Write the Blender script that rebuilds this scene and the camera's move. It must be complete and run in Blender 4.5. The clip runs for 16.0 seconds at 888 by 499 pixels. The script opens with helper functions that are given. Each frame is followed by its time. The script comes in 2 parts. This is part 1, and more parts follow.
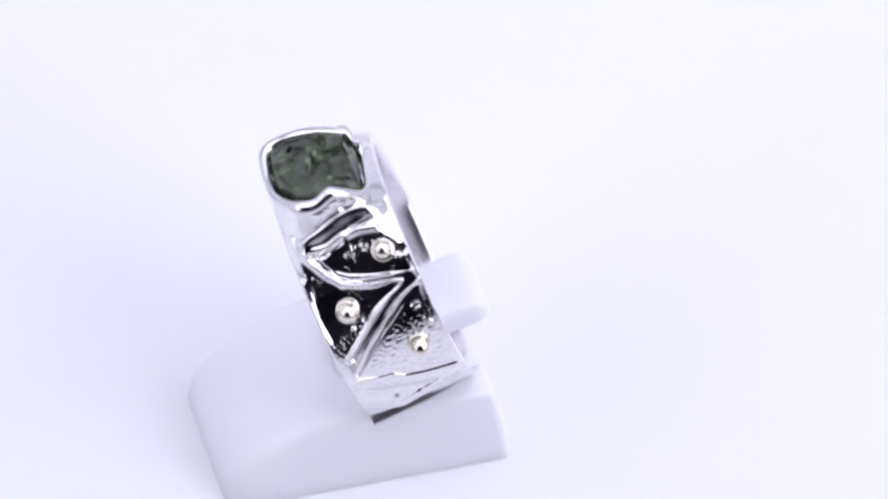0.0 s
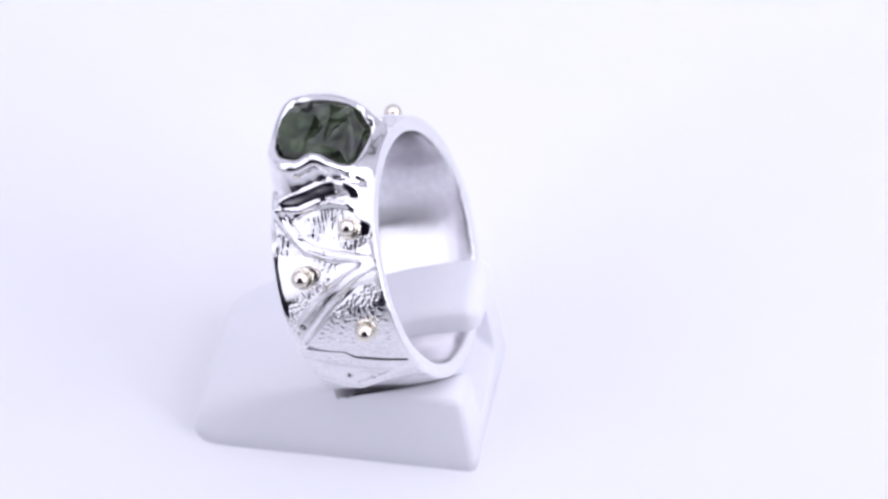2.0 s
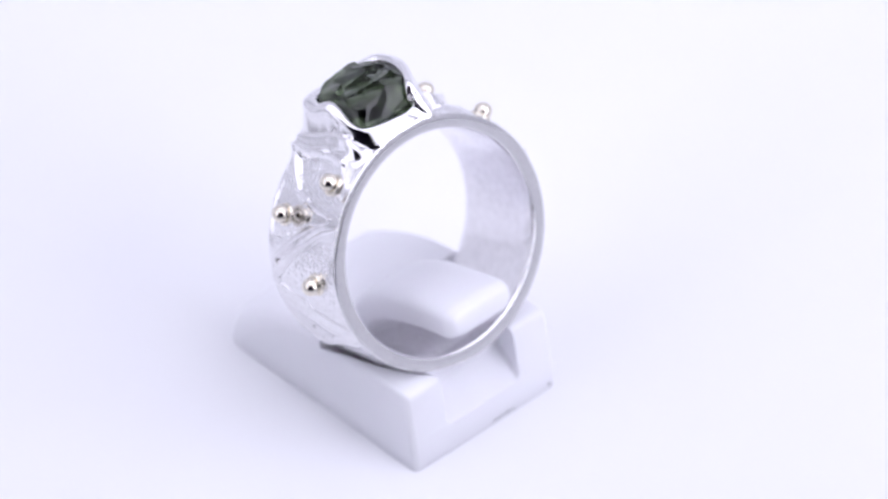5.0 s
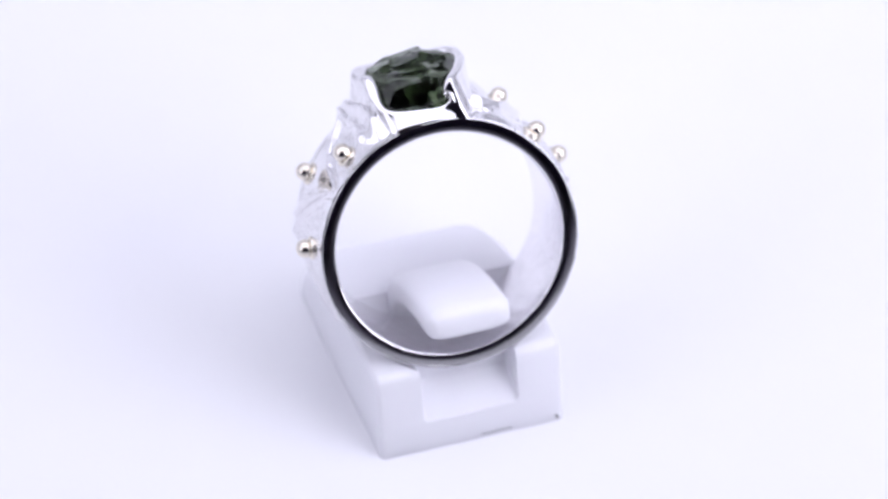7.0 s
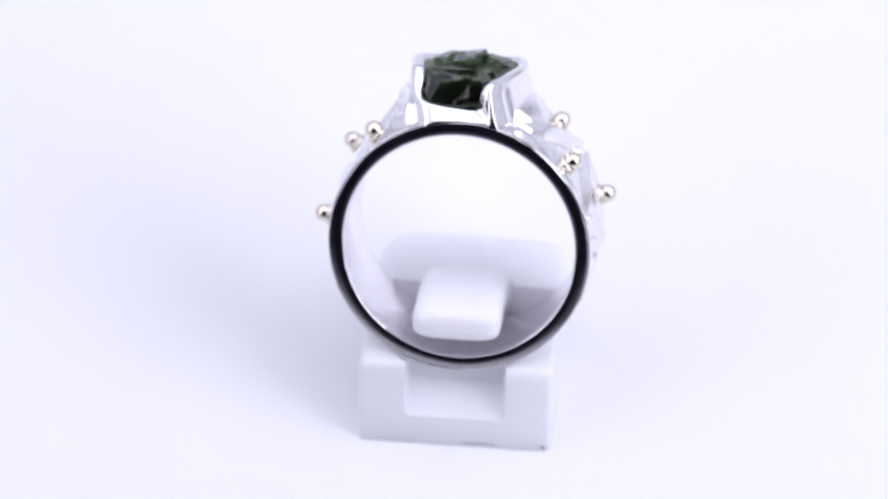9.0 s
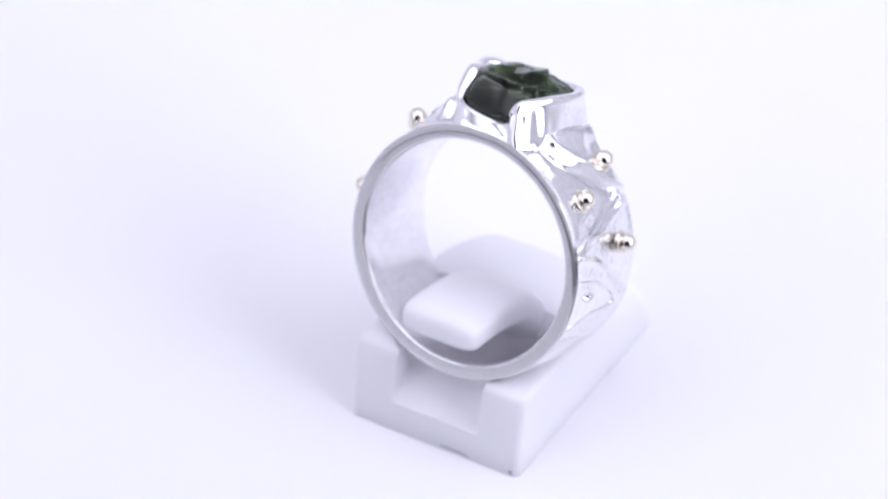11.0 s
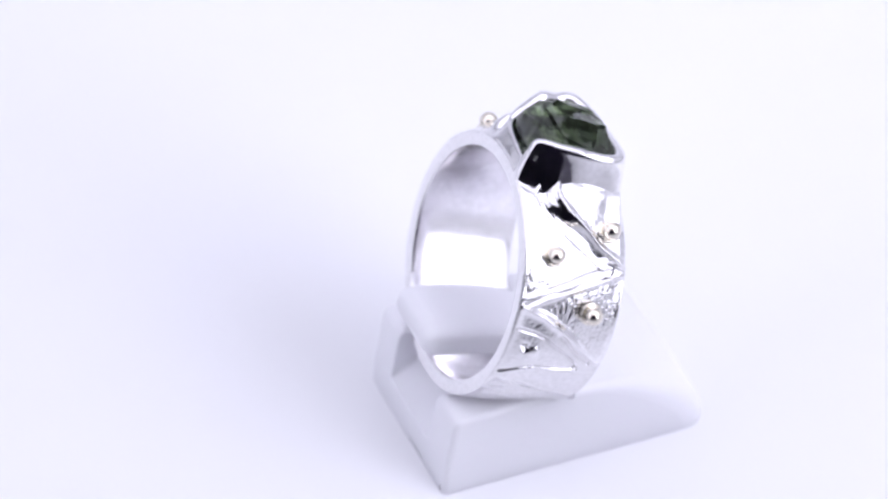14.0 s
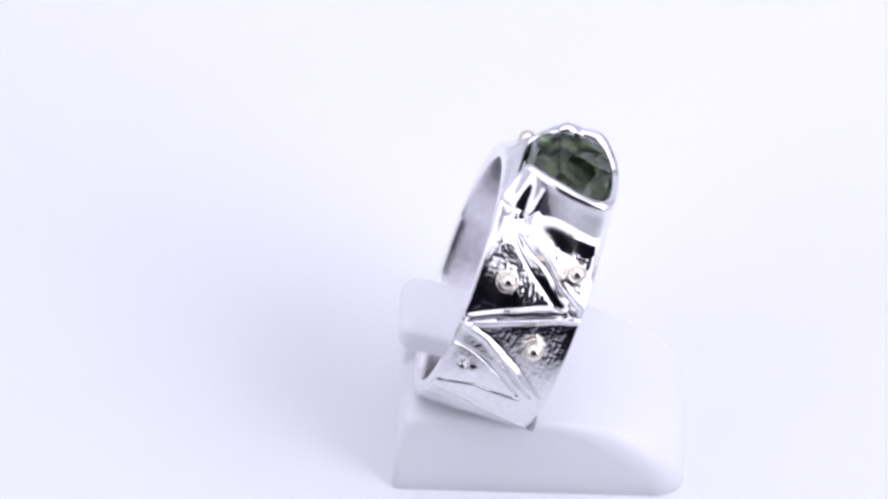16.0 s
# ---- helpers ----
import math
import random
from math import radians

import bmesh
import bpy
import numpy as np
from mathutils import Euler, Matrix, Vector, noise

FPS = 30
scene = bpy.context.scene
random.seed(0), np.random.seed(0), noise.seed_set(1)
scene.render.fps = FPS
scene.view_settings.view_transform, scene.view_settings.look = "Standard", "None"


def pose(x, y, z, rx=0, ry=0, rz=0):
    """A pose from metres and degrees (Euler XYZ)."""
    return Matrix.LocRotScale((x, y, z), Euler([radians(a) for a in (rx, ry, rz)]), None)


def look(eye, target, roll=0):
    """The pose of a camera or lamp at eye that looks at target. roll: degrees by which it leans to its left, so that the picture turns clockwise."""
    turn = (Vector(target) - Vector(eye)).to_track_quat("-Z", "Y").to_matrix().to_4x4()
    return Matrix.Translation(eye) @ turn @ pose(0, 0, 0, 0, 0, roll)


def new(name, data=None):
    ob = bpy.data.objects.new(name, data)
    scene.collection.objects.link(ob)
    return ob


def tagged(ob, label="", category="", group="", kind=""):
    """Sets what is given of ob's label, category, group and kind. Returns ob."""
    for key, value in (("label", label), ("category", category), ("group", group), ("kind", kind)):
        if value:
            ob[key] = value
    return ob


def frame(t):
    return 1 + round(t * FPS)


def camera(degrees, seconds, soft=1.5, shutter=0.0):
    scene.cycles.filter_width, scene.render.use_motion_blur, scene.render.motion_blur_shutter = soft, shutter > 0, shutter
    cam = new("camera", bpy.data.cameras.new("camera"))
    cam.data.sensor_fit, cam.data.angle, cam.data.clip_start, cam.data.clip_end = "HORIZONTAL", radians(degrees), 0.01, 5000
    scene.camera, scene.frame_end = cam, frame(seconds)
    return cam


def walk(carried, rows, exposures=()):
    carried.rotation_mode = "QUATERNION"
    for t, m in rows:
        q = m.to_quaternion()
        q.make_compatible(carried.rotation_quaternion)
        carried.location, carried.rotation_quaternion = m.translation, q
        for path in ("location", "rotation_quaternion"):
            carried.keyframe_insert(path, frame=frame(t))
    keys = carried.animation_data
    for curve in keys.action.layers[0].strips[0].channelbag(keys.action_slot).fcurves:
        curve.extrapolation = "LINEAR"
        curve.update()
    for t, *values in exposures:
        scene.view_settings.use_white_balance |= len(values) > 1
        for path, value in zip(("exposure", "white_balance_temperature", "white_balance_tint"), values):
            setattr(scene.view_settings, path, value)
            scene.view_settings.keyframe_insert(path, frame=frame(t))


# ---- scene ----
cam = camera(9.0, 16.0, soft=2.6)
cam.data.dof.use_dof = True
cam.data.dof.focus_distance = 0.4350
cam.data.dof.aperture_fstop = 22.0

# The camera stands still, about 45 cm from the ring, looking down at it.
CAM_POSE = pose(0.00013, -0.3338, 0.30145, 90 - 40.415, 0, 0) @ pose(0, 0, 0, 0, 0, -0.353)
walk(cam, [(0.0, CAM_POSE), (16.0, CAM_POSE)], exposures=[(0.0, -0.09), (4.0, -0.08), (8.0, -0.06), (12.5, -0.06), (16.0, -0.09)])

# The turntable's axis is the world's z axis; it turns evenly.
TURN_START, TURN_RATE = 110.550, -12.3782
RING_X, RING_Y, RING_Z = 0.001237, 0.001229, 0.016389
AZIMUTH, LEAN, STAND_AZIMUTH = -8.717, 19.998, -5.4
MM = 0.001

# ---- light ----
world = bpy.data.worlds.new("room_air")
scene.world = world
world.use_nodes = True
world.node_tree.nodes["Background"].inputs[0].default_value = (0.5, 0.5, 0.6, 1)
world.node_tree.nodes["Background"].inputs[1].default_value = 0.03


def softbox(name, at, target, sx, sy, watts, colour):
    data = bpy.data.lights.new(name, "AREA")
    data.shape, data.size, data.size_y = "RECTANGLE", sx, sy
    data.energy, data.color = watts, colour
    ob = new(name, data)
    ob.matrix_world = look(at, target)
    return ob


TINT = (0.868, 0.866, 1.0)
softbox("softbox_top", (0.02, -0.06, 0.50), (0.02, -0.06, 0), 0.60, 0.62, 1.30, TINT)
softbox("softbox_east", (0.33, -0.15, 0.22), (0.0, -0.06, 0.13), 0.46, 0.42, 1.75, TINT)
# Added weak fill: lifts the stand's shaded faces; no west lamp is known.
softbox("fill_west", (-0.33, -0.15, 0.22), (0.0, -0.06, 0.13), 0.46, 0.42, 0.62, TINT)


# ---- materials ----
def nodes_of(name):
    m = bpy.data.materials.new(name)
    m.use_nodes = True
    return m, m.node_tree.nodes, m.node_tree.links, m.node_tree.nodes["Principled BSDF"]


def add(nodes, kind, **inputs):
    n = nodes.new(kind)
    for k, v in inputs.items():
        n.inputs[k.replace("_", " ")].default_value = v
    return n


def metal(name, colour, rough_lo, rough_hi, grain, wear, bump=0.15):
    """Polished metal with fine scratches, smudges and tarnish in its colour."""
    m, ns, ln, b = nodes_of(name)
    tc = ns.new("ShaderNodeTexCoord")
    fine = add(ns, "ShaderNodeTexNoise", Scale=grain, Detail=6.0, Roughness=0.65)
    broad = add(ns, "ShaderNodeTexNoise", Scale=wear, Detail=3.0)
    ln.new(tc.outputs["Object"], fine.inputs["Vector"])
    ln.new(tc.outputs["Object"], broad.inputs["Vector"])
    rr = add(ns, "ShaderNodeMapRange", To_Min=rough_lo, To_Max=rough_hi)
    rr.inputs["From Min"].default_value, rr.inputs["From Max"].default_value = 0.35, 0.7
    ln.new(broad.outputs["Fac"], rr.inputs["Value"])
    ln.new(rr.outputs["Result"], b.inputs["Roughness"])
    cr = ns.new("ShaderNodeValToRGB")
    cr.color_ramp.elements[0].position, cr.color_ramp.elements[1].position = 0.3, 0.6
    cr.color_ramp.elements[0].color = (*[c * 0.86 for c in colour], 1)
    cr.color_ramp.elements[1].color = (*colour, 1)
    ln.new(fine.outputs["Fac"], cr.inputs["Fac"])
    ln.new(cr.outputs["Color"], b.inputs["Base Color"])
    bp = add(ns, "ShaderNodeBump", Strength=bump, Distance=0.00004)
    ln.new(fine.outputs["Fac"], bp.inputs["Height"])
    ln.new(bp.outputs["Normal"], b.inputs["Normal"])
    b.inputs["Metallic"].default_value = 1.0
    return m


def plastic(name, colour, rough, scale, spread=0.03, bump=0.05, sheen=0.0):
    m, ns, ln, b = nodes_of(name)
    tc = ns.new("ShaderNodeTexCoord")
    big = add(ns, "ShaderNodeTexNoise", Scale=scale, Detail=4.0)
    fine = add(ns, "ShaderNodeTexNoise", Scale=scale * 14, Detail=5.0)
    ln.new(tc.outputs["Object"], big.inputs["Vector"])
    ln.new(tc.outputs["Object"], fine.inputs["Vector"])
    cr = ns.new("ShaderNodeValToRGB")
    cr.color_ramp.elements[0].position, cr.color_ramp.elements[1].position = 0.3, 0.65
    cr.color_ramp.elements[0].color = (*[c * (1 - spread) for c in colour], 1)
    cr.color_ramp.elements[1].color = (*colour, 1)
    ln.new(big.outputs["Fac"], cr.inputs["Fac"])
    ln.new(cr.outputs["Color"], b.inputs["Base Color"])
    rr = add(ns, "ShaderNodeMapRange", To_Min=rough * 0.8, To_Max=rough * 1.2)
    ln.new(fine.outputs["Fac"], rr.inputs["Value"])
    ln.new(rr.outputs["Result"], b.inputs["Roughness"])
    bp = add(ns, "ShaderNodeBump", Strength=bump, Distance=0.0001)
    ln.new(fine.outputs["Fac"], bp.inputs["Height"])
    ln.new(bp.outputs["Normal"], b.inputs["Normal"])
    return m


SILVER = metal("polished_silver", (0.93, 0.92, 0.93), 0.04, 0.13, 2600.0, 420.0, 0.08)
WROUGHT = metal("wrought_silver", (0.93, 0.92, 0.93), 0.04, 0.17, 2600.0, 420.0, 0.3)
MIRROR = metal("mirror_silver", (0.93, 0.92, 0.93), 0.015, 0.05, 2600.0, 420.0, 0.03)
SATIN = metal("satin_silver", (0.95, 0.935, 0.955), 0.15, 0.27, 1800.0, 260.0, 0.2)
BEAD = metal("pale_gold", (0.89, 0.84, 0.74), 0.03, 0.09, 3000.0, 700.0, 0.05)
WHITE = plastic("white_plastic", (0.935, 0.93, 1.0), 0.32, 160.0)
shell = WHITE.node_tree.nodes["Principled BSDF"]
shell.inputs["Subsurface Weight"].default_value = 0.3
shell.inputs["Subsurface Radius"].default_value = (1.0, 0.95, 1.0)
shell.inputs["Subsurface Scale"].default_value = 0.003
SHEET = plastic("white_sheet", (0.93, 0.93, 0.97), 0.13, 14.0, 0.006, 0.002)
SHEET.node_tree.nodes["Principled BSDF"].inputs["Specular IOR Level"].default_value = 0.5
CLOTH = plastic("white_tent_cloth", (0.92, 0.92, 0.94), 0.8, 30.0)
GRIME = plastic("grey_grime", (0.16, 0.15, 0.17), 0.7, 300.0, 0.3)
DARK = plastic("grey_paint", (0.11, 0.09, 0.17), 0.7, 3.0, 0.3)
TABLE = plastic("dark_tabletop", (0.065, 0.06, 0.08), 0.6, 12.0, 0.3)


def gem_material():
    m, ns, ln, b = nodes_of("rough_green_gem")
    tc = ns.new("ShaderNodeTexCoord")
    n1 = add(ns, "ShaderNodeTexNoise", Scale=170.0, Detail=3.0, Distortion=1.0)
    n2 = add(ns, "ShaderNodeTexNoise", Scale=900.0, Detail=4.0, Distortion=0.4)
    ln.new(tc.outputs["Object"], n1.inputs["Vector"])
    ln.new(tc.outputs["Object"], n2.inputs["Vector"])
    cr = ns.new("ShaderNodeValToRGB")
    e = cr.color_ramp.elements
    e[0].position, e[0].color = 0.36, (0.045, 0.062, 0.045, 1)
    e[1].position, e[1].color = 0.66, (0.26, 0.35, 0.17, 1)
    ln.new(n1.outputs["Fac"], cr.inputs["Fac"])
    ln.new(cr.outputs["Color"], b.inputs["Base Color"])
    b.inputs["Transmission Weight"].default_value = 1.0
    b.inputs["IOR"].default_value = 1.56
    n3 = add(ns, "ShaderNodeTexNoise", Scale=420.0, Detail=3.0)
    ln.new(tc.outputs["Object"], n3.inputs["Vector"])
    rr = add(ns, "ShaderNodeMapRange", To_Min=0.01, To_Max=0.10)
    rr.inputs["From Min"].default_value, rr.inputs["From Max"].default_value = 0.46, 0.64
    ln.new(n3.outputs["Fac"], rr.inputs["Value"])
    ln.new(rr.outputs["Result"], b.inputs["Roughness"])
    bp = add(ns, "ShaderNodeBump", Strength=0.15, Distance=0.0001)
    ln.new(n2.outputs["Fac"], bp.inputs["Height"])
    ln.new(bp.outputs["Normal"], b.inputs["Normal"])
    return m


GEM = gem_material()


# ---- mesh helpers ----
def part(name, bm, material, parent=None, label="", smooth=True):
    me = bpy.data.meshes.new(name)
    bm.normal_update()
    bm.to_mesh(me)
    bm.free()
    me.materials.append(material)
    if smooth:
        me.shade_smooth()
    ob = new(name, me)
    if parent is not None:
        ob.parent = parent
    return tagged(ob, label) if label else ob


def box(bm, x0, x1, y0, y1, z0, z1):
    v = [bm.verts.new((x, y, z)) for x in (x0, x1) for y in (y0, y1) for z in (z0, z1)]
    for f in ((0, 1, 3, 2), (4, 6, 7, 5), (0, 4, 5, 1), (2, 3, 7, 6), (0, 2, 6, 4), (1, 5, 7, 3)):
        bm.faces.new([v[i] for i in f])


def grid_faces(bm, rows, close_u=False, close_v=False):
    nu, nv = len(rows), len(rows[0])
    for i in range(nu if close_u else nu - 1):
        for j in range(nv if close_v else nv - 1):
            bm.faces.new((rows[i][j], rows[(i + 1) % nu][j], rows[(i + 1) % nu][(j + 1) % nv], rows[i][(j + 1) % nv]))


def smoothstep(a, b, x):
    s = np.clip((x - a) / (b - a), 0, 1)
    return s * s * (3 - 2 * s)


def spline(points, count, closed=True):
    """Catmull-Rom curve through the points, evenly stepped in its parameter."""
    pts = np.array(points, float)
    n = len(pts)
    out = []
    for k in range(count):
        s = k / count * n if closed else k / (count - 1) * (n - 1)
        i = min(int(s), n - 1 if closed else n - 2)
        u = s - i
        at = (lambda j: pts[j % n]) if closed else (lambda j: pts[min(max(j, 0), n - 1)])
        p0, p1, p2, p3 = at(i - 1), at(i), at(i + 1), at(i + 2)
        out.append(0.5 * (2 * p1 + (p2 - p0) * u + (2 * p0 - 5 * p1 + 4 * p2 - p3) * u * u + (3 * p1 - p0 - 3 * p2 + p3) * u ** 3))
    return np.array(out)


# ---- the set: white sweep in a light tent, dark room in front ----
def sweep():
    """White sheet: flat floor that curves up into the back of the tent."""
    prof = [(-0.14, 0.0), (0.22, 0.0)]
    prof += [(0.22 + 0.12 * math.sin(a), 0.12 - 0.12 * math.cos(a)) for a in np.linspace(0.1, math.pi / 2, 14)]
    prof += [(0.34, 0.55)]
    bm = bmesh.new()
    rows = []
    for x in np.linspace(-0.34, 0.34, 9):
        rows.append([bm.verts.new((x, y, z)) for y, z in prof] + [bm.verts.new((x, y + 0.001 * (z > 0.01), z - 0.0008)) for y, z in reversed(prof)])
    grid_faces(bm, rows, close_v=True)
    bm.faces.new([r for r in rows[0]])
    bm.faces.new([r for r in reversed(rows[-1])])
    bmesh.ops.recalc_face_normals(bm, faces=bm.faces)
    return tagged(part("floor", bm, SHEET), "glossy white sheet sweeping up behind the display", "floor", kind="structure")


sweep()
for side, x in (("wall_left", -0.35), ("wall_right", 0.36)):
    bm = bmesh.new()
    box(bm, x - 0.002, x + 0.002, -0.40, 0.35, -0.001, 0.55)
    tagged(part(side, bm, CLOTH, smooth=False), "white cloth side of a photo light tent", "wall", kind="structure")
bm = bmesh.new()
box(bm, -0.36, 0.38, -0.30, 0.35, 0.555, 0.559)
tagged(part("ceiling", bm, CLOTH, smooth=False), "white cloth top of a photo light tent", "ceiling", kind="structure")
bm = bmesh.new()
box(bm, -1.2, 1.2, -1.5, 0.8, -0.03, -0.0012)
tagged(part("ground", bm, TABLE, smooth=False), "dark tabletop under the white sheet", "table", kind="structure")
for nm, b6 in (("wall_south", (-1.25, 1.25, -1.56, -1.51, -0.03, 1.6)), ("wall_north", (-1.25, 1.25, 0.81, 0.86, -0.03, 1.6)),
               ("wall_west", (-1.26, -1.21, -1.5, 0.8, -0.03, 1.6)), ("wall_east", (1.21, 1.26, -1.5, 0.8, -0.03, 1.6)),
               ("ceiling_room", (-1.25, 1.25, -1.5, 0.8, 1.61, 1.66))):
    bm = bmesh.new()
    box(bm, *b6)
    tagged(part(nm, bm, DARK, smooth=False), "dark unlit wall of the room", "wall", kind="structure")


# ---- ring ----
RING_OUT, RING_IN, RING_W = 10.2, 9.1, 8.7
WIRE_R, RIM_CROWN = 10.65, 0.015
# Solder wires and creases on the band: (angle from the top, distance from the front rim in mm).
RIDGES = [
    (0.29, 0.21, [(-31.7, 7.6), (-38.2, 7.1), (-43.6, 6.55), (-48.5, 5.8), (-52.9, 3.65), (-54.6, 2.1), (-56.3, 1.5), (-58.5, 1.8), (-61.5, 3.1), (-65, 4.25), (-71.2, 5.75), (-75.5, 6.7), (-79.5, 7.7)]),
    (0.18, 0.16, [(-42, 6.2), (-46.2, 5.1), (-49, 3.8), (-52.3, 1.9), (-54, 0.5), (-55, 0.0)]),
    (0.29, 0.20, [(-59, -0.1), (-60.2, 0.7), (-62.5, 1.95), (-67, 3.35), (-74, 5.15), (-81, 6.8), (-86, 7.75), (-91, 8.4)]),
    (0.10, 0.30, [(-98.5, 8.3), (-104.5, 6.8), (-108, 4.6), (-113, 2.4)]),
    (0.20, 0.32, [(-113, 8.4), (-118, 7.0), (-124.5, 5.7), (-120.5, 3.7), (-117, 1.9), (-116, 0.4)]),
    (0.62, 0.55, [(-28.5, 7.1), (-26.5, 5.7), (-24.5, 4.1), (-23.5, 2.7), (-25, 1.0)]),
    (0.30, 0.26, [(-31.5, 7.9), (-33, 5.7), (-31.2, 4.2), (-31, 3.0), (-32.5, 1.6)]),
    (0.42, 0.30, [(6, 5.3), (12, 4.0), (17.5, 2.95), (21.5, 2.75), (25, 3.0), (30.5, 3.6), (37, 4.8), (44.2, 6.3), (48.5, 7.5), (52, 8.6)]),
    (0.26, 0.22, [(5, 4.3), (10, 3.0), (16, 1.9), (20.3, 1.2)]),
    (0.28, 0.18, [(52.3, 7.2), (56, 5.2), (62.5, 2.6), (68.3, 0.3)]),
    (0.32, 0.20, [(55.5, 8.6), (57, 7.2), (62.2, 4.5), (67.2, 2.3), (71.5, 0.5)]),
    (0.30, 0.30, [(71.8, 0.4), (75.3, 2.4), (79, 3.6), (84, 5.0), (89.5, 6.3), (97, 8.2)]),
    (0.16, 0.45, [(109, 0.3), (113, 3.3), (119, 6.2), (126, 8.6)]),
]
GROOVES = [
    (0.22, 0.10, [(-33.5, 6.9), (-39, 6.5), (-44.0, 5.85), (-47.0, 5.0), (-50, 3.4), (-51.8, 2.2)]),
    (0.22, 0.10, [(-61.8, 0.3), (-65, 2.0), (-70, 3.4), (-76.5, 5.0), (-83, 6.5), (-88.5, 7.6)]),
    (0.30, 0.10, [(81.2, 0.2), (83.2, 2.1), (86, 3.3), (88.3, 3.8), (92.5, 5.1), (96, 6.0), (100.4, 6.6)]),
    (0.30, 0.10, [(106, 0.2), (102.3, 1.75), (100, 2.95), (100.6, 4.5), (100.4, 6.6)]),
    (0.22, 0.11, [(111.7, 1.5), (116.8, 3.4), (120.9, 6.1)]),
    (0.22, 0.12, [(84, 4.3), (90.5, 5.6), (97, 7.4)]),
    (0.50, 0.33, [(6, 4.8), (14, 3.0), (20.8, 1.75), (25, 1.75), (28.5, 2.0), (35.2, 3.1), (41.7, 4.5), (48.5, 6.1), (51.8, 7.0)]),
    (0.30, 0.12, [(54, 7.5), (59.6, 4.4), (64.5, 2.2), (69.6, 0.45)]),
    (0.34, 0.17, [(-57.8, 0.5), (-61.4, 2.5), (-68.5, 4.35), (-75, 5.95), (-80.5, 7.3)]),
    (0.22, 0.12, [(-50.5, 4.2), (-53.3, 2.4), (-55.3, 0.8)]),
    (0.26, 0.13, [(-91.5, 7.7), (-95.2, 6.2), (-96.8, 5.0), (-101, 4.3), (-105, 2.2), (-107.5, 0.4)]),
    (0.22, 0.12, [(-119.5, 5.6), (-116.5, 4.0), (-113, 2.4)]),
    (0.22, 0.16, [(-34.5, 6.3), (-32.8, 4.6), (-29.5, 3.5), (-28.5, 1.8)]),
]
DENTS = [(90.3, 1.5, 0.34, 0.30), (91.5, 2.3, -0.16, 0.40), (-113.1, 5.8, 0.32, 0.25), (-116.6, 4.0, 0.25, 0.22), (-44.5, 0.5, 0.12, 0.35)]


def polyline_distance(s, w, pts):
    d = np.full(s.shape, 1e9)
    q = [(radians(a) * WIRE_R, b) for a, b in pts]
    for (x0, y0), (x1, y1) in zip(q, q[1:]):
        dx, dy = x1 - x0, y1 - y0
        u = np.clip(((s - x0) * dx + (w - y0) * dy) / (dx * dx + dy * dy), 0, 1)
        d = np.minimum(d, np.hypot(s - x0 - u * dx, w - y0 - u * dy))
    return d


def waves(s, w, seed, count, lo, hi, along):
    """A sum of random plane waves: cheap smooth noise over the band."""
    rng = np.random.RandomState(seed)
    out = np.zeros(s.shape)
    for _ in range(count):
        k, a = rng.uniform(lo, hi), rng.normal(along, 0.5)
        out += np.sin(k * (s * math.cos(a) + w * math.sin(a)) + rng.uniform(0, 6.3))
    return out / math.sqrt(count)


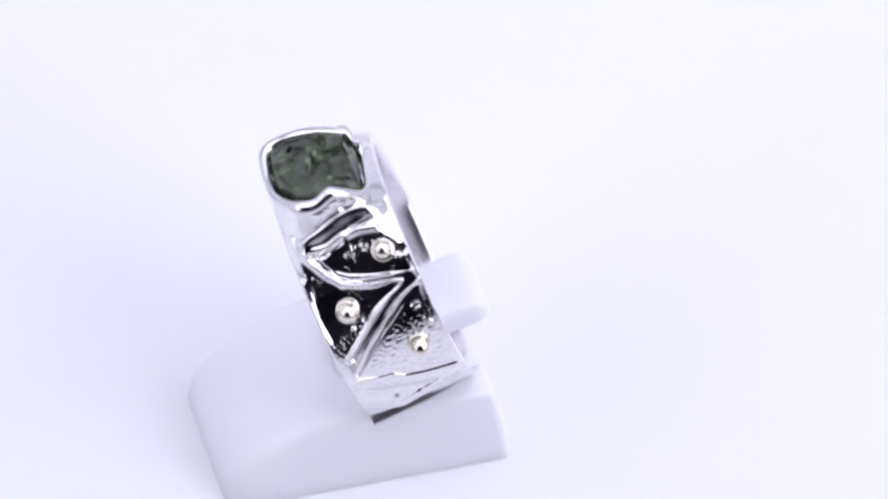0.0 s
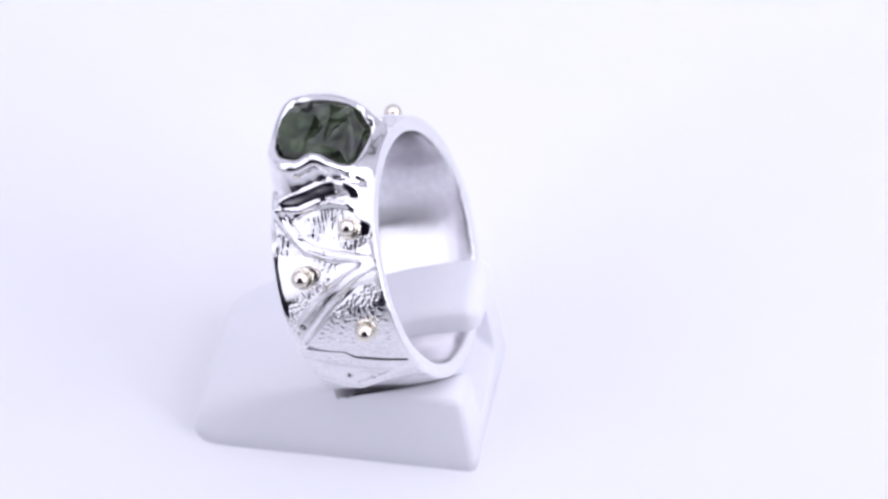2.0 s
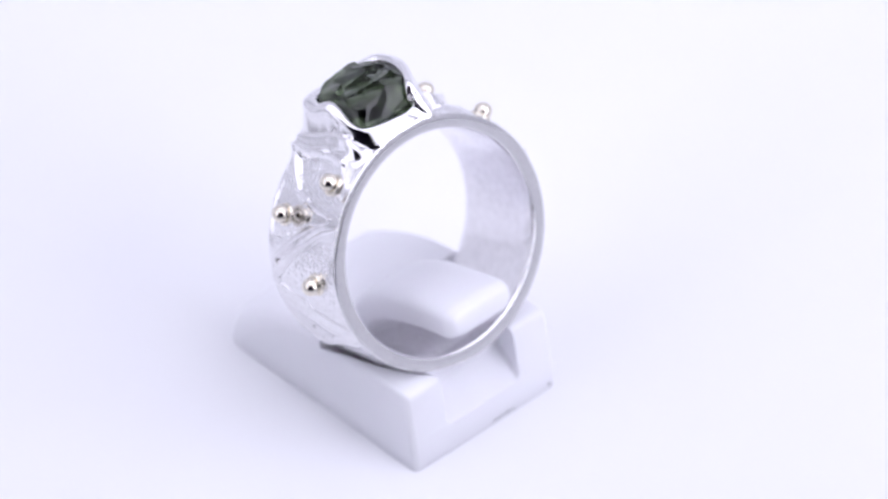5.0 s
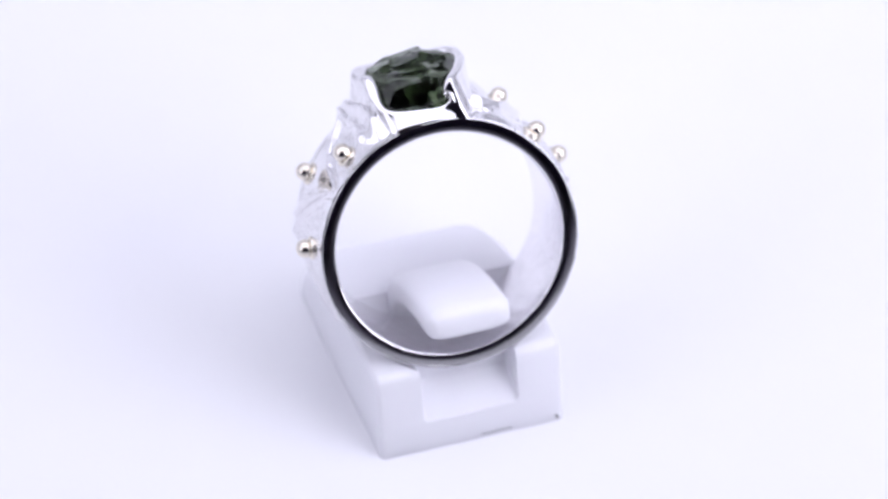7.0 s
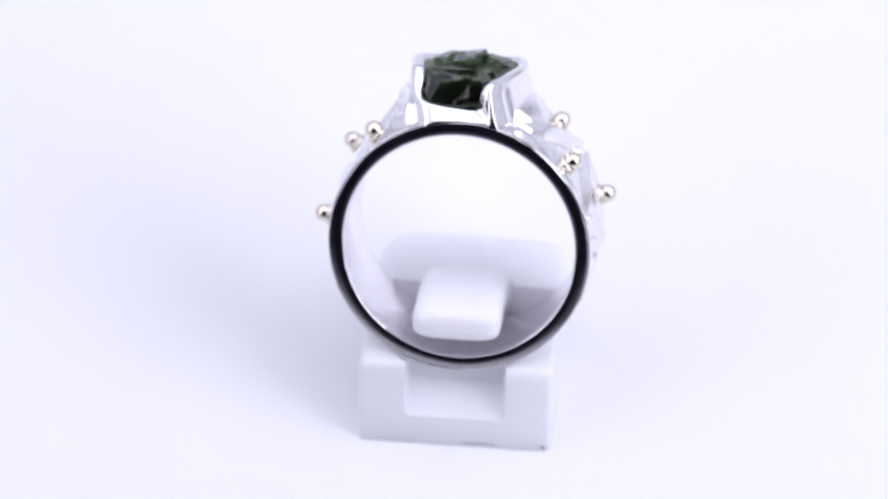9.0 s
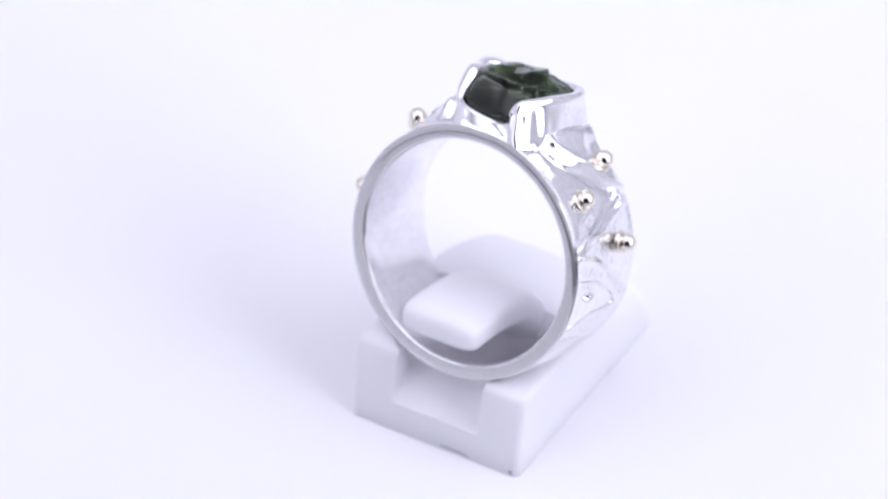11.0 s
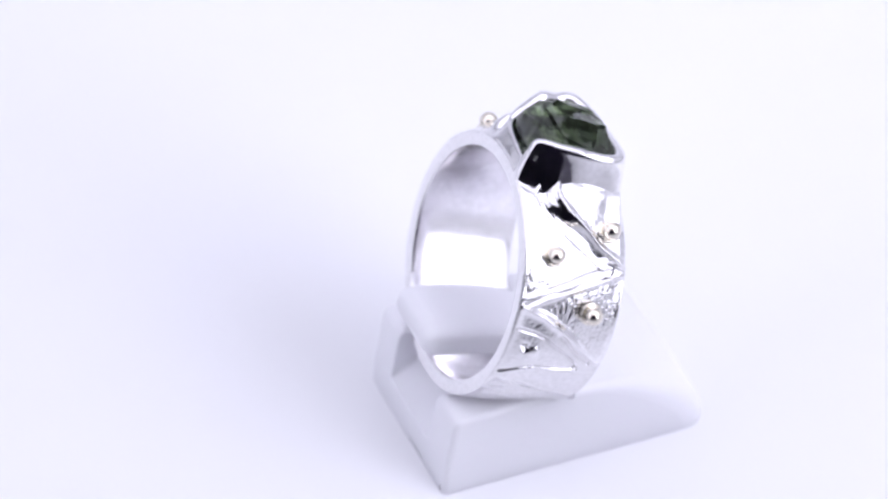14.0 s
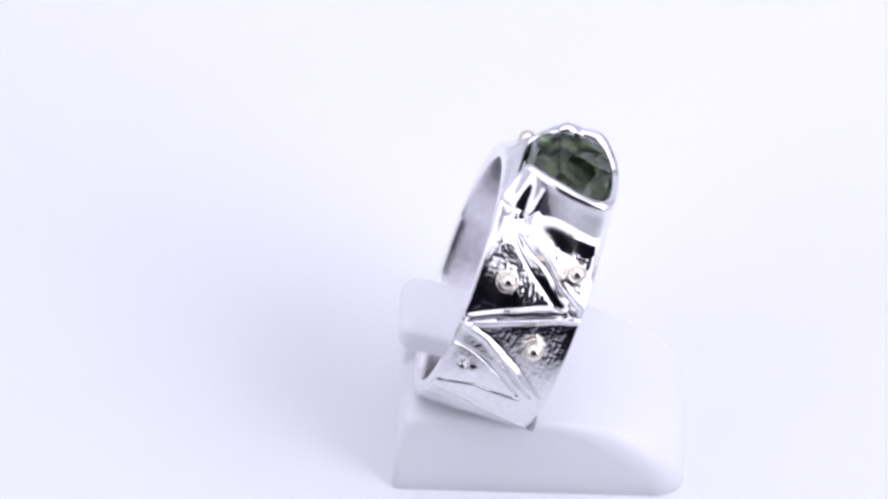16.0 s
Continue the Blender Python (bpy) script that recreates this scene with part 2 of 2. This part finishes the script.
def band_height(deg, w):
    """Outer radius of the band at an angle from the top and a distance from the front rim."""
    s = np.radians(deg) * WIRE_R
    shoulder = smoothstep(-40, -32, deg) * smoothstep(-10, -16, deg)
    inside = np.clip(w / (0.9 + 1.1 * shoulder), 0, 1)
    inside = inside * inside * (3 - 2 * inside) * smoothstep(RING_W, RING_W - 0.7, w)
    h = RING_OUT + 0.12 + 0.16 * np.sin(np.clip(w / RING_W, 0, 1) * math.pi)
    h += 0.10 * inside * waves(s, w, 3, 7, 0.5, 1.3, 0.4)
    top = smoothstep(44, 22, np.abs(deg))
    h += inside * top * (np.where(deg > 0, 0.45, 0.45 - 0.25 * smoothstep(-8, -20, deg)) + 0.05 * waves(s, w, 5, 6, 0.8, 1.6, 0.2))
    h += inside * (0.35 * smoothstep(-38, -27, deg) + 0.5 * smoothstep(-46, -30, deg)) * smoothstep(-15, -24, deg)
    h -= 0.3 * inside * smoothstep(-38, -54, deg) * smoothstep(-80, -58, deg)
    # the sheet above the long crease lies higher than the triangle in front of it
    crease = np.interp(deg, [6, 14, 20.8, 28.5, 35.2, 41.7, 48.5, 52, 54], [5.0, 3.1, 1.9, 2.2, 3.3, 4.7, 6.3, 7.3, 9.0])
    h += (0.15 + 0.6 * smoothstep(28.5, 18.5, deg - 2.2 * (w - 4.5) + 0.3 * waves(s, w, 11, 5, 1.5, 4.0, 0.4))) * inside * smoothstep(-0.3, 1.9, w - crease) * smoothstep(6, 12, deg) * (1 - 0.6 * smoothstep(5.6, 7.0, w) * smoothstep(22, 30, deg))
    # the hollow under the setting's front corner
    h -= 0.45 * inside * smoothstep(24, 15, deg) * smoothstep(0, 5, deg) * smoothstep(-0.3, -1.0, w - crease)
    # tool marks: fine hatching that runs round the band, in patches
    hatch = smoothstep(112, 98, np.abs(deg)) * smoothstep(24, 33, np.abs(deg) - 4.0 * (deg < 0)) * inside * np.where(deg > 0, 0.85, 1.45)
    flat = np.array([(noise.noise((a * 1.0, b * 5.0, 3.0)) + 0.8 * noise.noise((a * 2.0, b * 8.5, 9.0)), noise.noise((a * 0.55, b * 0.55, 20.0)),
                      noise.noise((a * 4.2, b * 4.2, 40.0))) for a, b in zip(s.ravel(), w.ravel())])
    # hand-worked lines waver and swell
    sj, wj = s + 0.04 * waves(s, w, 21, 6, 0.9, 3.2, 0.3), w + 0.04 * waves(s, w, 23, 6, 0.9, 3.2, 1.2)
    swell = np.clip(1 + 0.22 * waves(s, w, 25, 6, 0.8, 2.6, 0.5), 0.4, 1.5)
    near = np.min([polyline_distance(s, w, pts) for _, _, pts in RIDGES + GROOVES], axis=0)
    hatch = hatch * smoothstep(0.2, 0.55, near)
    strokes, patch, pits = (flat[:, k].reshape(s.shape) for k in range(3))
    h += hatch * (0.028 * strokes * (0.3 + smoothstep(-0.25, 0.3, patch)) + (0.012 + 0.026 * smoothstep(-62, -72, deg - 1.5 * w) + 0.008 * (deg > 0)) * pits)
    for amp, width, pts in RIDGES:
        d = polyline_distance(sj, wj, pts)
        h += amp * swell * np.exp(-(d / width) ** 2) * (0.25 + 0.75 * inside)
    for amp, width, pts in GROOVES:
        d = polyline_distance(sj, wj, pts)
        h -= amp * swell * np.exp(-(d / width) ** 2) * inside
    for a, b, amp, width in DENTS:
        h -= amp * np.exp(-(np.hypot(s - radians(a) * WIRE_R, w - b) / width) ** 2)
    return h


def band_mesh():
    """The plain inner ring: satin inside, polished flat rims."""
    n = 420
    bm = bmesh.new()
    rows = []
    for i in range(n):
        a = i / n * math.tau
        sn, cs = math.sin(a), math.cos(a)
        out = RING_OUT + 0.03 * math.sin(a * 3 + 1) + 0.025 * math.sin(a * 7) + 0.015 * math.sin(a * 13)
        prof = [(out, 0.06), (out, RING_W - 0.06), (out - 0.05, RING_W), (RING_IN + 0.07, RING_W), (RING_IN + 0.02, RING_W - 0.03)]
        prof += [(RING_IN - 0.06 * math.sin(math.pi * u), RING_W - 0.12 - (RING_W - 0.36) * u) for u in np.linspace(0, 1, 9)]
        prof += [(RING_IN + 0.012, 0.20), (RING_IN + 0.04, 0.11), (RING_IN + 0.08, 0.055), (RING_IN + 0.13, 0.025)]
        prof += [(RING_IN + 0.13 + (out - RING_IN - 0.16) * u, 0.025 - RIM_CROWN * (1 - (2 * u - 1) ** 2)) for u in (0.12, 0.25, 0.38, 0.5, 0.62, 0.75, 0.88, 1.0)]
        rows.append([bm.verts.new((r * sn * MM, y * MM, r * cs * MM)) for r, y in prof])
    grid_faces(bm, rows, close_u=True, close_v=True)
    bmesh.ops.recalc_face_normals(bm, faces=bm.faces)
    return bm


def sheet_mesh(start, end):
    """A wrought silver sheet over half of the band, with its wires, creases and tool marks."""
    n, nw = 640, 165
    deg = np.linspace(start, end, n)
    ws = 0.10 + (RING_W - 0.20) * np.linspace(0, 1, nw)
    dd, ww = np.meshgrid(deg, ws, indexing="ij")
    hh = band_height(dd, ww)
    bm = bmesh.new()
    rows = []
    for i in range(n):
        sn, cs = math.sin(radians(deg[i])), math.cos(radians(deg[i]))
        prof = [(RING_OUT - 0.15, ws[0] + 0.02), (hh[i, 0] - 0.05, ws[0] - 0.04)]
        prof += [(hh[i, j], ws[j]) for j in range(nw)]
        prof += [(hh[i, -1] - 0.05, ws[-1] + 0.04), (RING_OUT - 0.15, ws[-1] - 0.02)]
        rows.append([bm.verts.new((r * sn * MM, y * MM, r * cs * MM)) for r, y in prof])
    grid_faces(bm, rows, close_v=True)
    bm.faces.new(rows[0])
    bm.faces.new(list(reversed(rows[-1])))
    bmesh.ops.recalc_face_normals(bm, faces=bm.faces)
    return bm


# The bezel's rim and, under each of its points, where the wall meets the band.
RIM = [(-3.1, 1.15, 11.0), (-0.7, 0.9, 10.85), (1.05, 0.8, 11.1), (1.4, 1.1, 12.75), (2.6, 3.0, 13.1), (3.4, 5.4, 13.1), (3.2, 7.4, 13.0),
       (1.5, 8.0, 12.85), (-1.2, 8.05, 12.5), (-2.9, 7.5, 12.7), (-4.45, 6.4, 12.9), (-4.7, 5.1, 12.7), (-4.35, 3.6, 12.9), (-4.0, 1.9, 11.5)]
FOOT = [(-3.2, 0.06), (-0.8, 0.06), (1.5, 0.06), (2.6, 0.1), (4.0, 2.8), (4.2, 5.8), (4.3, 8.2),
        (1.6, 8.6), (-1.2, 8.6), (-4.2, 8.3), (-6.0, 6.9), (-6.2, 4.8), (-5.7, 2.8), (-4.5, 1.3)]
# How far the wall bulges (+) or hollows (-), how thick the lip is and how far round it goes (half turns).
WALL = [(-0.05, 0.28, 0.75), (-0.05, 0.26, 0.75), (-0.05, 0.28, 0.75), (-0.1, 0.36, 0.9), (-0.1, 0.42, 1.05), (0.0, 0.46, 1.1), (0.1, 0.50, 1.1),
        (0.0, 0.42, 1.0), (0.0, 0.40, 1.0), (0.0, 0.50, 1.05), (0.0, 0.60, 1.05), (-0.5, 0.58, 1.15), (-0.6, 0.58, 1.15), (-0.1, 0.40, 0.85)]


def bezel_mesh():
    n = 260
    rim, foot, wall = spline(RIM, n), spline(FOOT, n), spline(WALL, n)
    c = np.array([-0.4, 4.4])
    bm = bmesh.new()
    rows = []
    for k in range(n):
        x, y, z = rim[k]
        tx, ty = rim[(k + 2) % n][:2] - rim[k - 2][:2]
        ln = math.hypot(tx, ty) or 1
        ox, oy = ty / ln, -tx / ln
        if ox * (x - c[0]) + oy * (y - c[1]) < 0:
            ox, oy = -ox, -oy
        ph = k / n * math.tau
        lip = wall[k][1] + 0.03 * math.sin(ph * 7)
        fx, fy = foot[k]
        fz = math.sqrt(max(10.3 ** 2 - fx * fx, 1))
        prof = [(x - ox * 0.2, y - oy * 0.2, 9.9), (x - ox * 0.2, y - oy * 0.2, z - 0.7)]
        for a in np.linspace(-0.3, wall[k][2], 12) * math.pi:
            prof.append((x - ox * math.cos(a) * lip, y - oy * math.cos(a) * lip, z + math.sin(a) * lip))
        ex, ey, ez = prof[-1]
        crumple = 0.07 * math.sin(k * 0.62) * math.exp(-((k / n * len(RIM) - 3.5) / 0.75) ** 2) + 0.05 * math.sin(k * 0.5) * math.exp(-((k / n * len(RIM) - 12.2) / 1.0) ** 2)
        for u in (0.15, 0.3, 0.45, 0.6, 0.8, 1.0):
            bow = (wall[k][0] + 0.05 * math.sin(ph * 5) + crumple) * math.sin(math.pi * u ** (0.55 if wall[k][0] < -0.2 else 1.0))
            prof.append((ex + (fx - ex) * u + ox * bow, ey + (fy - ey) * u + oy * bow * 0.5, ez + (fz - ez) * u))
        prof.append((fx * 0.97, fy, fz - 0.7))
        rows.append([bm.verts.new((a * MM, min(max(b, 0.03), 8.67) * MM, d * MM)) for a, b, d in prof])
    grid_faces(bm, rows, close_u=True, close_v=True)
    bmesh.ops.recalc_face_normals(bm, faces=bm.faces)
    return bm


# Broken planes of the stone's top: height at its middle and slope across and along.
FACETS = [(13.85, 0.02, 0.03), (14.0, -0.32, 0.08), (14.35, 0.34, 0.06), (15.0, 0.05, 0.66), (14.9, 0.0, -0.36), (14.7, 0.36, 0.44), (14.6, -0.28, 0.40), (13.75, 0.12, 0.16)]


def chip(x, y, size):
    """Height of small broken facets: each cell is a plane of its own tilt."""
    q = Vector((x / size, y / size, 0.37 * size))
    px, py, _ = noise.voronoi(q)[1][0]
    a = math.fmod(abs(px * 91.7 + py * 47.3), 1.0) * math.tau
    lift = math.fmod(abs(px * 37.9 + py * 71.1), 1.0) - 0.5
    return size * (0.42 * ((q.x - px) * math.cos(a) + (q.y - py) * math.sin(a)) + 0.20 * lift)


GEM_FILL = 0.89


def gem_mesh():
    """A rough crystal filling the setting: steep sides, broken top with conchoidal steps."""
    n, m = 220, 90
    rim = spline(RIM, n)
    c = np.array([-0.3, 4.3])
    bm = bmesh.new()
    rows = []
    for j in range(m):
        v = j / (m - 1)
        row = []
        for k in range(n):
            x, y, z = rim[k]
            edge = max(z - 0.15, 11.7)
            if v < 0.3:
                f, zz = GEM_FILL, 9.9 + (edge - 9.9) * v / 0.3
            else:
                u = (v - 0.3) / 0.7
                f = GEM_FILL * (1 - u) ** 0.9
                zz = edge + (14.3 - edge) * math.sin(min(u * 4.0, 1) * math.pi / 2)
            px, py = c[0] + (x - c[0]) * f, c[1] + (y - c[1]) * f
            q = Vector((px * 0.55, py * 0.55, zz * 0.55))
            if v >= 0.3:
                plane = min(hz + gx * (px - c[0]) + gy * (py - c[1]) for hz, gx, gy in FACETS)
                zz = min(zz + 0.5 * u, plane) + min(u * 4, 1) * (0.65 * chip(px, py, 2.5) + 0.15 * chip(px + 3.1, py, 1.0)) + 0.02 * noise.noise(q * 4)
                # curved shell-like steps on the broken front
                zz += 0.05 * math.sin(4.6 * math.hypot(px + 2.2, py + 0.6)) * min(u * 4, 1) * float(smoothstep(4.6, 3.2, np.float64(py)))
            side = 1 + 0.05 * noise.noise(q * 1.6) * (f > 0.3)
            row.append(bm.verts.new(((c[0] + (px - c[0]) * side) * MM, (c[1] + (py - c[1]) * side) * MM, zz * MM)))
        rows.append(row)
    grid_faces(bm, rows, close_v=True)
    bm.faces.new(list(reversed(rows[0])))
    bmesh.ops.remove_doubles(bm, verts=bm.verts, dist=1e-6)
    bmesh.ops.recalc_face_normals(bm, faces=bm.faces)
    if bm.calc_volume(signed=True) < 0:
        bmesh.ops.reverse_faces(bm, faces=bm.faces)
    return bm


def ring_matrix(turn=0.0):
    return (Matrix.Rotation(radians(turn), 4, "Z") @ Matrix.Translation((RING_X, RING_Y, RING_Z))
            @ Matrix.Rotation(radians(AZIMUTH), 4, "Z") @ Matrix.Rotation(radians(-LEAN), 4, "X"))


ring = new("ring")
tagged(ring, "wide silver ring with rough green gemstone and beads", "ring")
band = part("band", band_mesh(), MIRROR, ring, "plain silver band, satin inside with polished rims")
band.data.materials.append(SATIN)
for poly in band.data.polygons:
    if math.hypot(poly.center.x, poly.center.z) < (RING_IN + 0.01) * MM:
        poly.material_index = 1
band.data.set_sharp_from_angle(angle=0.5)
part("wrought_sheet", sheet_mesh(-180, 0), WROUGHT, ring, "silver sheet with zigzag wires and hatched tool marks")
part("wrought_sheet", sheet_mesh(0, 180), WROUGHT, ring, "silver sheet with a folded zigzag crease")
part("bezel", bezel_mesh(), SILVER, ring, "wavy silver bezel rim")
part("gemstone", gem_mesh(), GEM, ring, "rough dark green translucent gemstone").data.set_sharp_from_angle(angle=0.28)
BEADS = [(-41.5, 1.87, 11.15), (-59.2, 6.21, 11.24), (-85.3, 2.28, 11.10), (37.1, 7.16, 11.03), (48.8, 2.31, 11.01), (71.7, 5.97, 11.30)]
for a, y, r in BEADS:
    sn, cs = math.sin(radians(a)), math.cos(radians(a))
    bm = bmesh.new()
    bmesh.ops.create_uvsphere(bm, u_segments=32, v_segments=20, radius=0.74 * MM)
    bead = part("bead", bm, BEAD, ring, "small pale gold bead")
    bead.location = (r * sn * MM, y * MM, r * cs * MM)
    bead.rotation_euler = (0, radians(a), 0)
    bm = bmesh.new()
    ring_rows = []
    for k in range(28):
        th = k / 28 * math.tau
        ring_rows.append([bm.verts.new(((0.74 + 0.19 * math.cos(b)) * math.cos(th) * MM, (0.74 + 0.19 * math.cos(b)) * math.sin(th) * MM,
                                        (-0.48 + 0.19 * math.sin(b)) * MM)) for b in np.linspace(0, math.tau, 8, endpoint=False)])
    grid_faces(bm, ring_rows, close_u=True, close_v=True)
    bmesh.ops.recalc_face_normals(bm, faces=bm.faces)
    part("collar", bm, BEAD, bead, "pale gold collar ring")


# ---- display stand ----
CL, SL = math.cos(radians(LEAN)), math.sin(radians(LEAN))


def from_ring(y, z):
    """Depth and height on the stand from the ring's own leaning axes, in mm."""
    return y * CL + z * SL, -y * SL + z * CL + RING_Z / MM


def rounded_prism(profile, half_left, half_right, bevel, segments=4):
    """A solid with the side profile (depth, height), extruded across, its edges rounded."""
    bm = bmesh.new()
    a = [bm.verts.new((-half_left * MM, v * MM, z * MM)) for v, z in profile]
    b = [bm.verts.new((half_right * MM, v * MM, z * MM)) for v, z in profile]
    bm.faces.new(a)
    bm.faces.new(list(reversed(b)))
    n = len(profile)
    for i in range(n):
        bm.faces.new((a[i], b[i], b[(i + 1) % n], a[(i + 1) % n]))
    bmesh.ops.recalc_face_normals(bm, faces=bm.faces)
    sharp = [e for e in bm.edges if e.calc_face_angle(0) > 0.55]
    bmesh.ops.bevel(bm, geom=sharp, offset=bevel * MM, segments=segments, profile=0.5, affect="EDGES", clamp_overlap=True)
    return bm


def eased(profile, reach):
    """The profile with its corners cut to short curves."""
    out = [profile[0]]
    for a, b, c in zip(profile, profile[1:], profile[2:]):
        a, b, c = Vector(a), Vector(b), Vector(c)
        p = b + (a - b).normalized() * min(reach, (a - b).length * 0.4)
        q = b + (c - b).normalized() * min(reach, (c - b).length * 0.4)
        out += [tuple(p * (1 - u) ** 2 + b * (2 * u * (1 - u)) + q * u * u) for u in (0.0, 0.33, 0.67, 1.0)]
    return out + [profile[-1]]


def lofted(profile, half_left, half_right):
    """A solid with the side profile, whose sides curve in towards both flanks, most at its low back end."""
    pts = [Vector(q) for q in eased(profile, 0.6)]
    bm = bmesh.new()
    rows = []
    for a in np.radians(range(-90, 91, 15)):
        row = []
        for k, q in enumerate(pts):
            along = (pts[min(k + 1, len(pts) - 1)] - pts[max(k - 1, 0)]).normalized()
            radius = 0.6 + 1.6 * float(smoothstep(6.0, 16.5, np.float64(q.x)))
            inset = radius * (1 - math.cos(a))
            half = half_left if a < 0 else half_right
            x = math.copysign(half - radius + radius * abs(math.sin(a)), a) if abs(a) > 1e-6 else 0.0
            z = 0.0 if q.y <= 0 else max(q.y - along.x * inset, 0.02)
            row.append(bm.verts.new((x * MM, (q.x + along.y * inset) * MM, z * MM)))
        rows.append(row)
    grid_faces(bm, rows, close_v=True)
    bm.faces.new(rows[0])
    bm.faces.new(list(reversed(rows[-1])))
    bmesh.ops.recalc_face_normals(bm, faces=bm.faces)
    return bm


def cut(ob, cutter):
    """ob's mesh less the cutter's; the cutter goes."""
    mod = ob.modifiers.new("cut", "BOOLEAN")
    mod.object, mod.operation, mod.solver = cutter, "DIFFERENCE", "EXACT"
    deps = bpy.context.evaluated_depsgraph_get()
    me = bpy.data.meshes.new_from_object(ob.evaluated_get(deps))
    ob.modifiers.clear()
    ob.data = me
    bpy.data.objects.remove(cutter)


stand = new("ring_stand")
tagged(stand, "small white plastic ring stand shaped as a wedge", "display stand")
body_profile = [(-5.0, 0.0), (-4.85, 2.1), (-3.95, 6.9), (-3.4, 7.3), (1.0, 7.3),
                (5.6, 7.3), (8.5, 7.1), (10.2, 6.85), (11.8, 6.4), (13.2, 5.85), (14.4, 5.25), (15.4, 4.6), (16.2, 3.9), (16.9, 3.1), (17.4, 2.2), (17.7, 1.2), (17.9, 0.0)]
bm = lofted(body_profile, 7.5, 7.8)
body = part("body", bm, WHITE, stand)
channel = rounded_prism([(-6.2, 2.2), (-4.5, 2.8), (-1.9, 4.6), (-1.3, 13.0), (-6.2, 13.0)], 3.85, 4.1, 0.4)
cut(body, part("cutter", channel, WHITE))
# the round seat in which the ring leans
seat = bmesh.new()
seat_rows = []
for k in range(96):
    th = k / 96 * math.tau
    seat_rows.append([seat.verts.new((10.62 * math.sin(th) * MM, v * MM, h * MM)) for v, h in (from_ring(-3.0, 10.62 * math.cos(th)), from_ring(9.1, 10.62 * math.cos(th)))])
grid_faces(seat, seat_rows, close_u=True)
seat.faces.new([r[0] for r in seat_rows])
seat.faces.new([r[1] for r in reversed(seat_rows)])
bmesh.ops.recalc_face_normals(seat, faces=seat.faces)
cut(body, part("cutter", seat, WHITE))
body.data.set_sharp_from_angle(angle=0.45)
for poly in body.data.polygons:
    poly.use_smooth = abs(poly.normal.x) < 0.995


def tongue_mesh():
    """A soft rounded tongue that runs forward through the ring and bends down into the body behind it."""
    path = spline([(-2.8, -5.75), (-1.0, -5.55), (2.0, -5.3), (5.0, -5.4), (7.6, -6.0), (9.3, -7.2), (10.2, -8.8)], 60, closed=False)
    bm = bmesh.new()
    rows = []
    for k, (y, z) in enumerate(path):
        ty, tz = path[min(k + 1, 59)] - path[max(k - 1, 0)]
        ln = math.hypot(ty, tz)
        ny, nz = -tz / ln, ty / ln
        u = min((y + 2.8) / 1.3, 1.0)
        tip = math.sqrt(max(1 - (1 - u) ** 2, 0.0))
        hx, hz = 2.5 + 0.95 * tip, 0.35 + 1.05 * tip
        row = []
        for a in np.linspace(0, math.tau, 48, endpoint=False):
            ca, sa = math.cos(a), math.sin(a)
            cx = math.copysign(abs(ca) ** 0.45, ca) * hx
            cn = math.copysign(abs(sa) ** 0.55, sa) * hz
            v, h = from_ring(y + ny * cn, z + nz * cn)
            row.append(bm.verts.new(((0.2 + cx) * MM, v * MM, h * MM)))
        rows.append(row)
    grid_faces(bm, rows, close_v=True)
    bm.faces.new(rows[0])
    bm.faces.new(list(reversed(rows[-1])))
    bmesh.ops.recalc_face_normals(bm, faces=bm.faces)
    return bm


part("tongue", tongue_mesh(), WHITE, stand, "rounded white tongue through the ring")


def scuff(points, width):
    """A thin dark scratch lying on the stand's front face."""
    bm = bmesh.new()
    left = [bm.verts.new((u * MM, v * MM, (z - width) * MM)) for u, v, z in points]
    right = [bm.verts.new((u * MM, v * MM, (z + width) * MM)) for u, v, z in points]
    for k in range(len(points) - 1):
        bm.faces.new((left[k], left[k + 1], right[k + 1], right[k]))
    bmesh.ops.solidify(bm, geom=bm.faces[:], thickness=0.02 * MM)
    return part("scuff", bm, GRIME, stand, "thin grey scuff mark")


scuff([(0.8, -5.0, 0.42), (1.7, -5.0, 0.36), (2.6, -5.0, 0.42), (3.4, -5.0, 0.34)], 0.035)
scuff([(7.05, -5.0, 0.55), (7.2, -5.0, 0.42), (7.3, -5.0, 0.32)], 0.12)


def stand_matrix(turn=0.0):
    return (Matrix.Rotation(radians(turn), 4, "Z") @ Matrix.Translation((RING_X, RING_Y, 0))
            @ Matrix.Rotation(radians(STAND_AZIMUTH), 4, "Z"))


# ---- what moves: the ring and its stand turn with the turntable ----
def motions():
    times = [0.5 * k for k in range(33)]
    walk(ring, [(t, ring_matrix(TURN_START + TURN_RATE * t)) for t in times])
    walk(stand, [(t, stand_matrix(TURN_START + TURN_RATE * t)) for t in times])


motions()
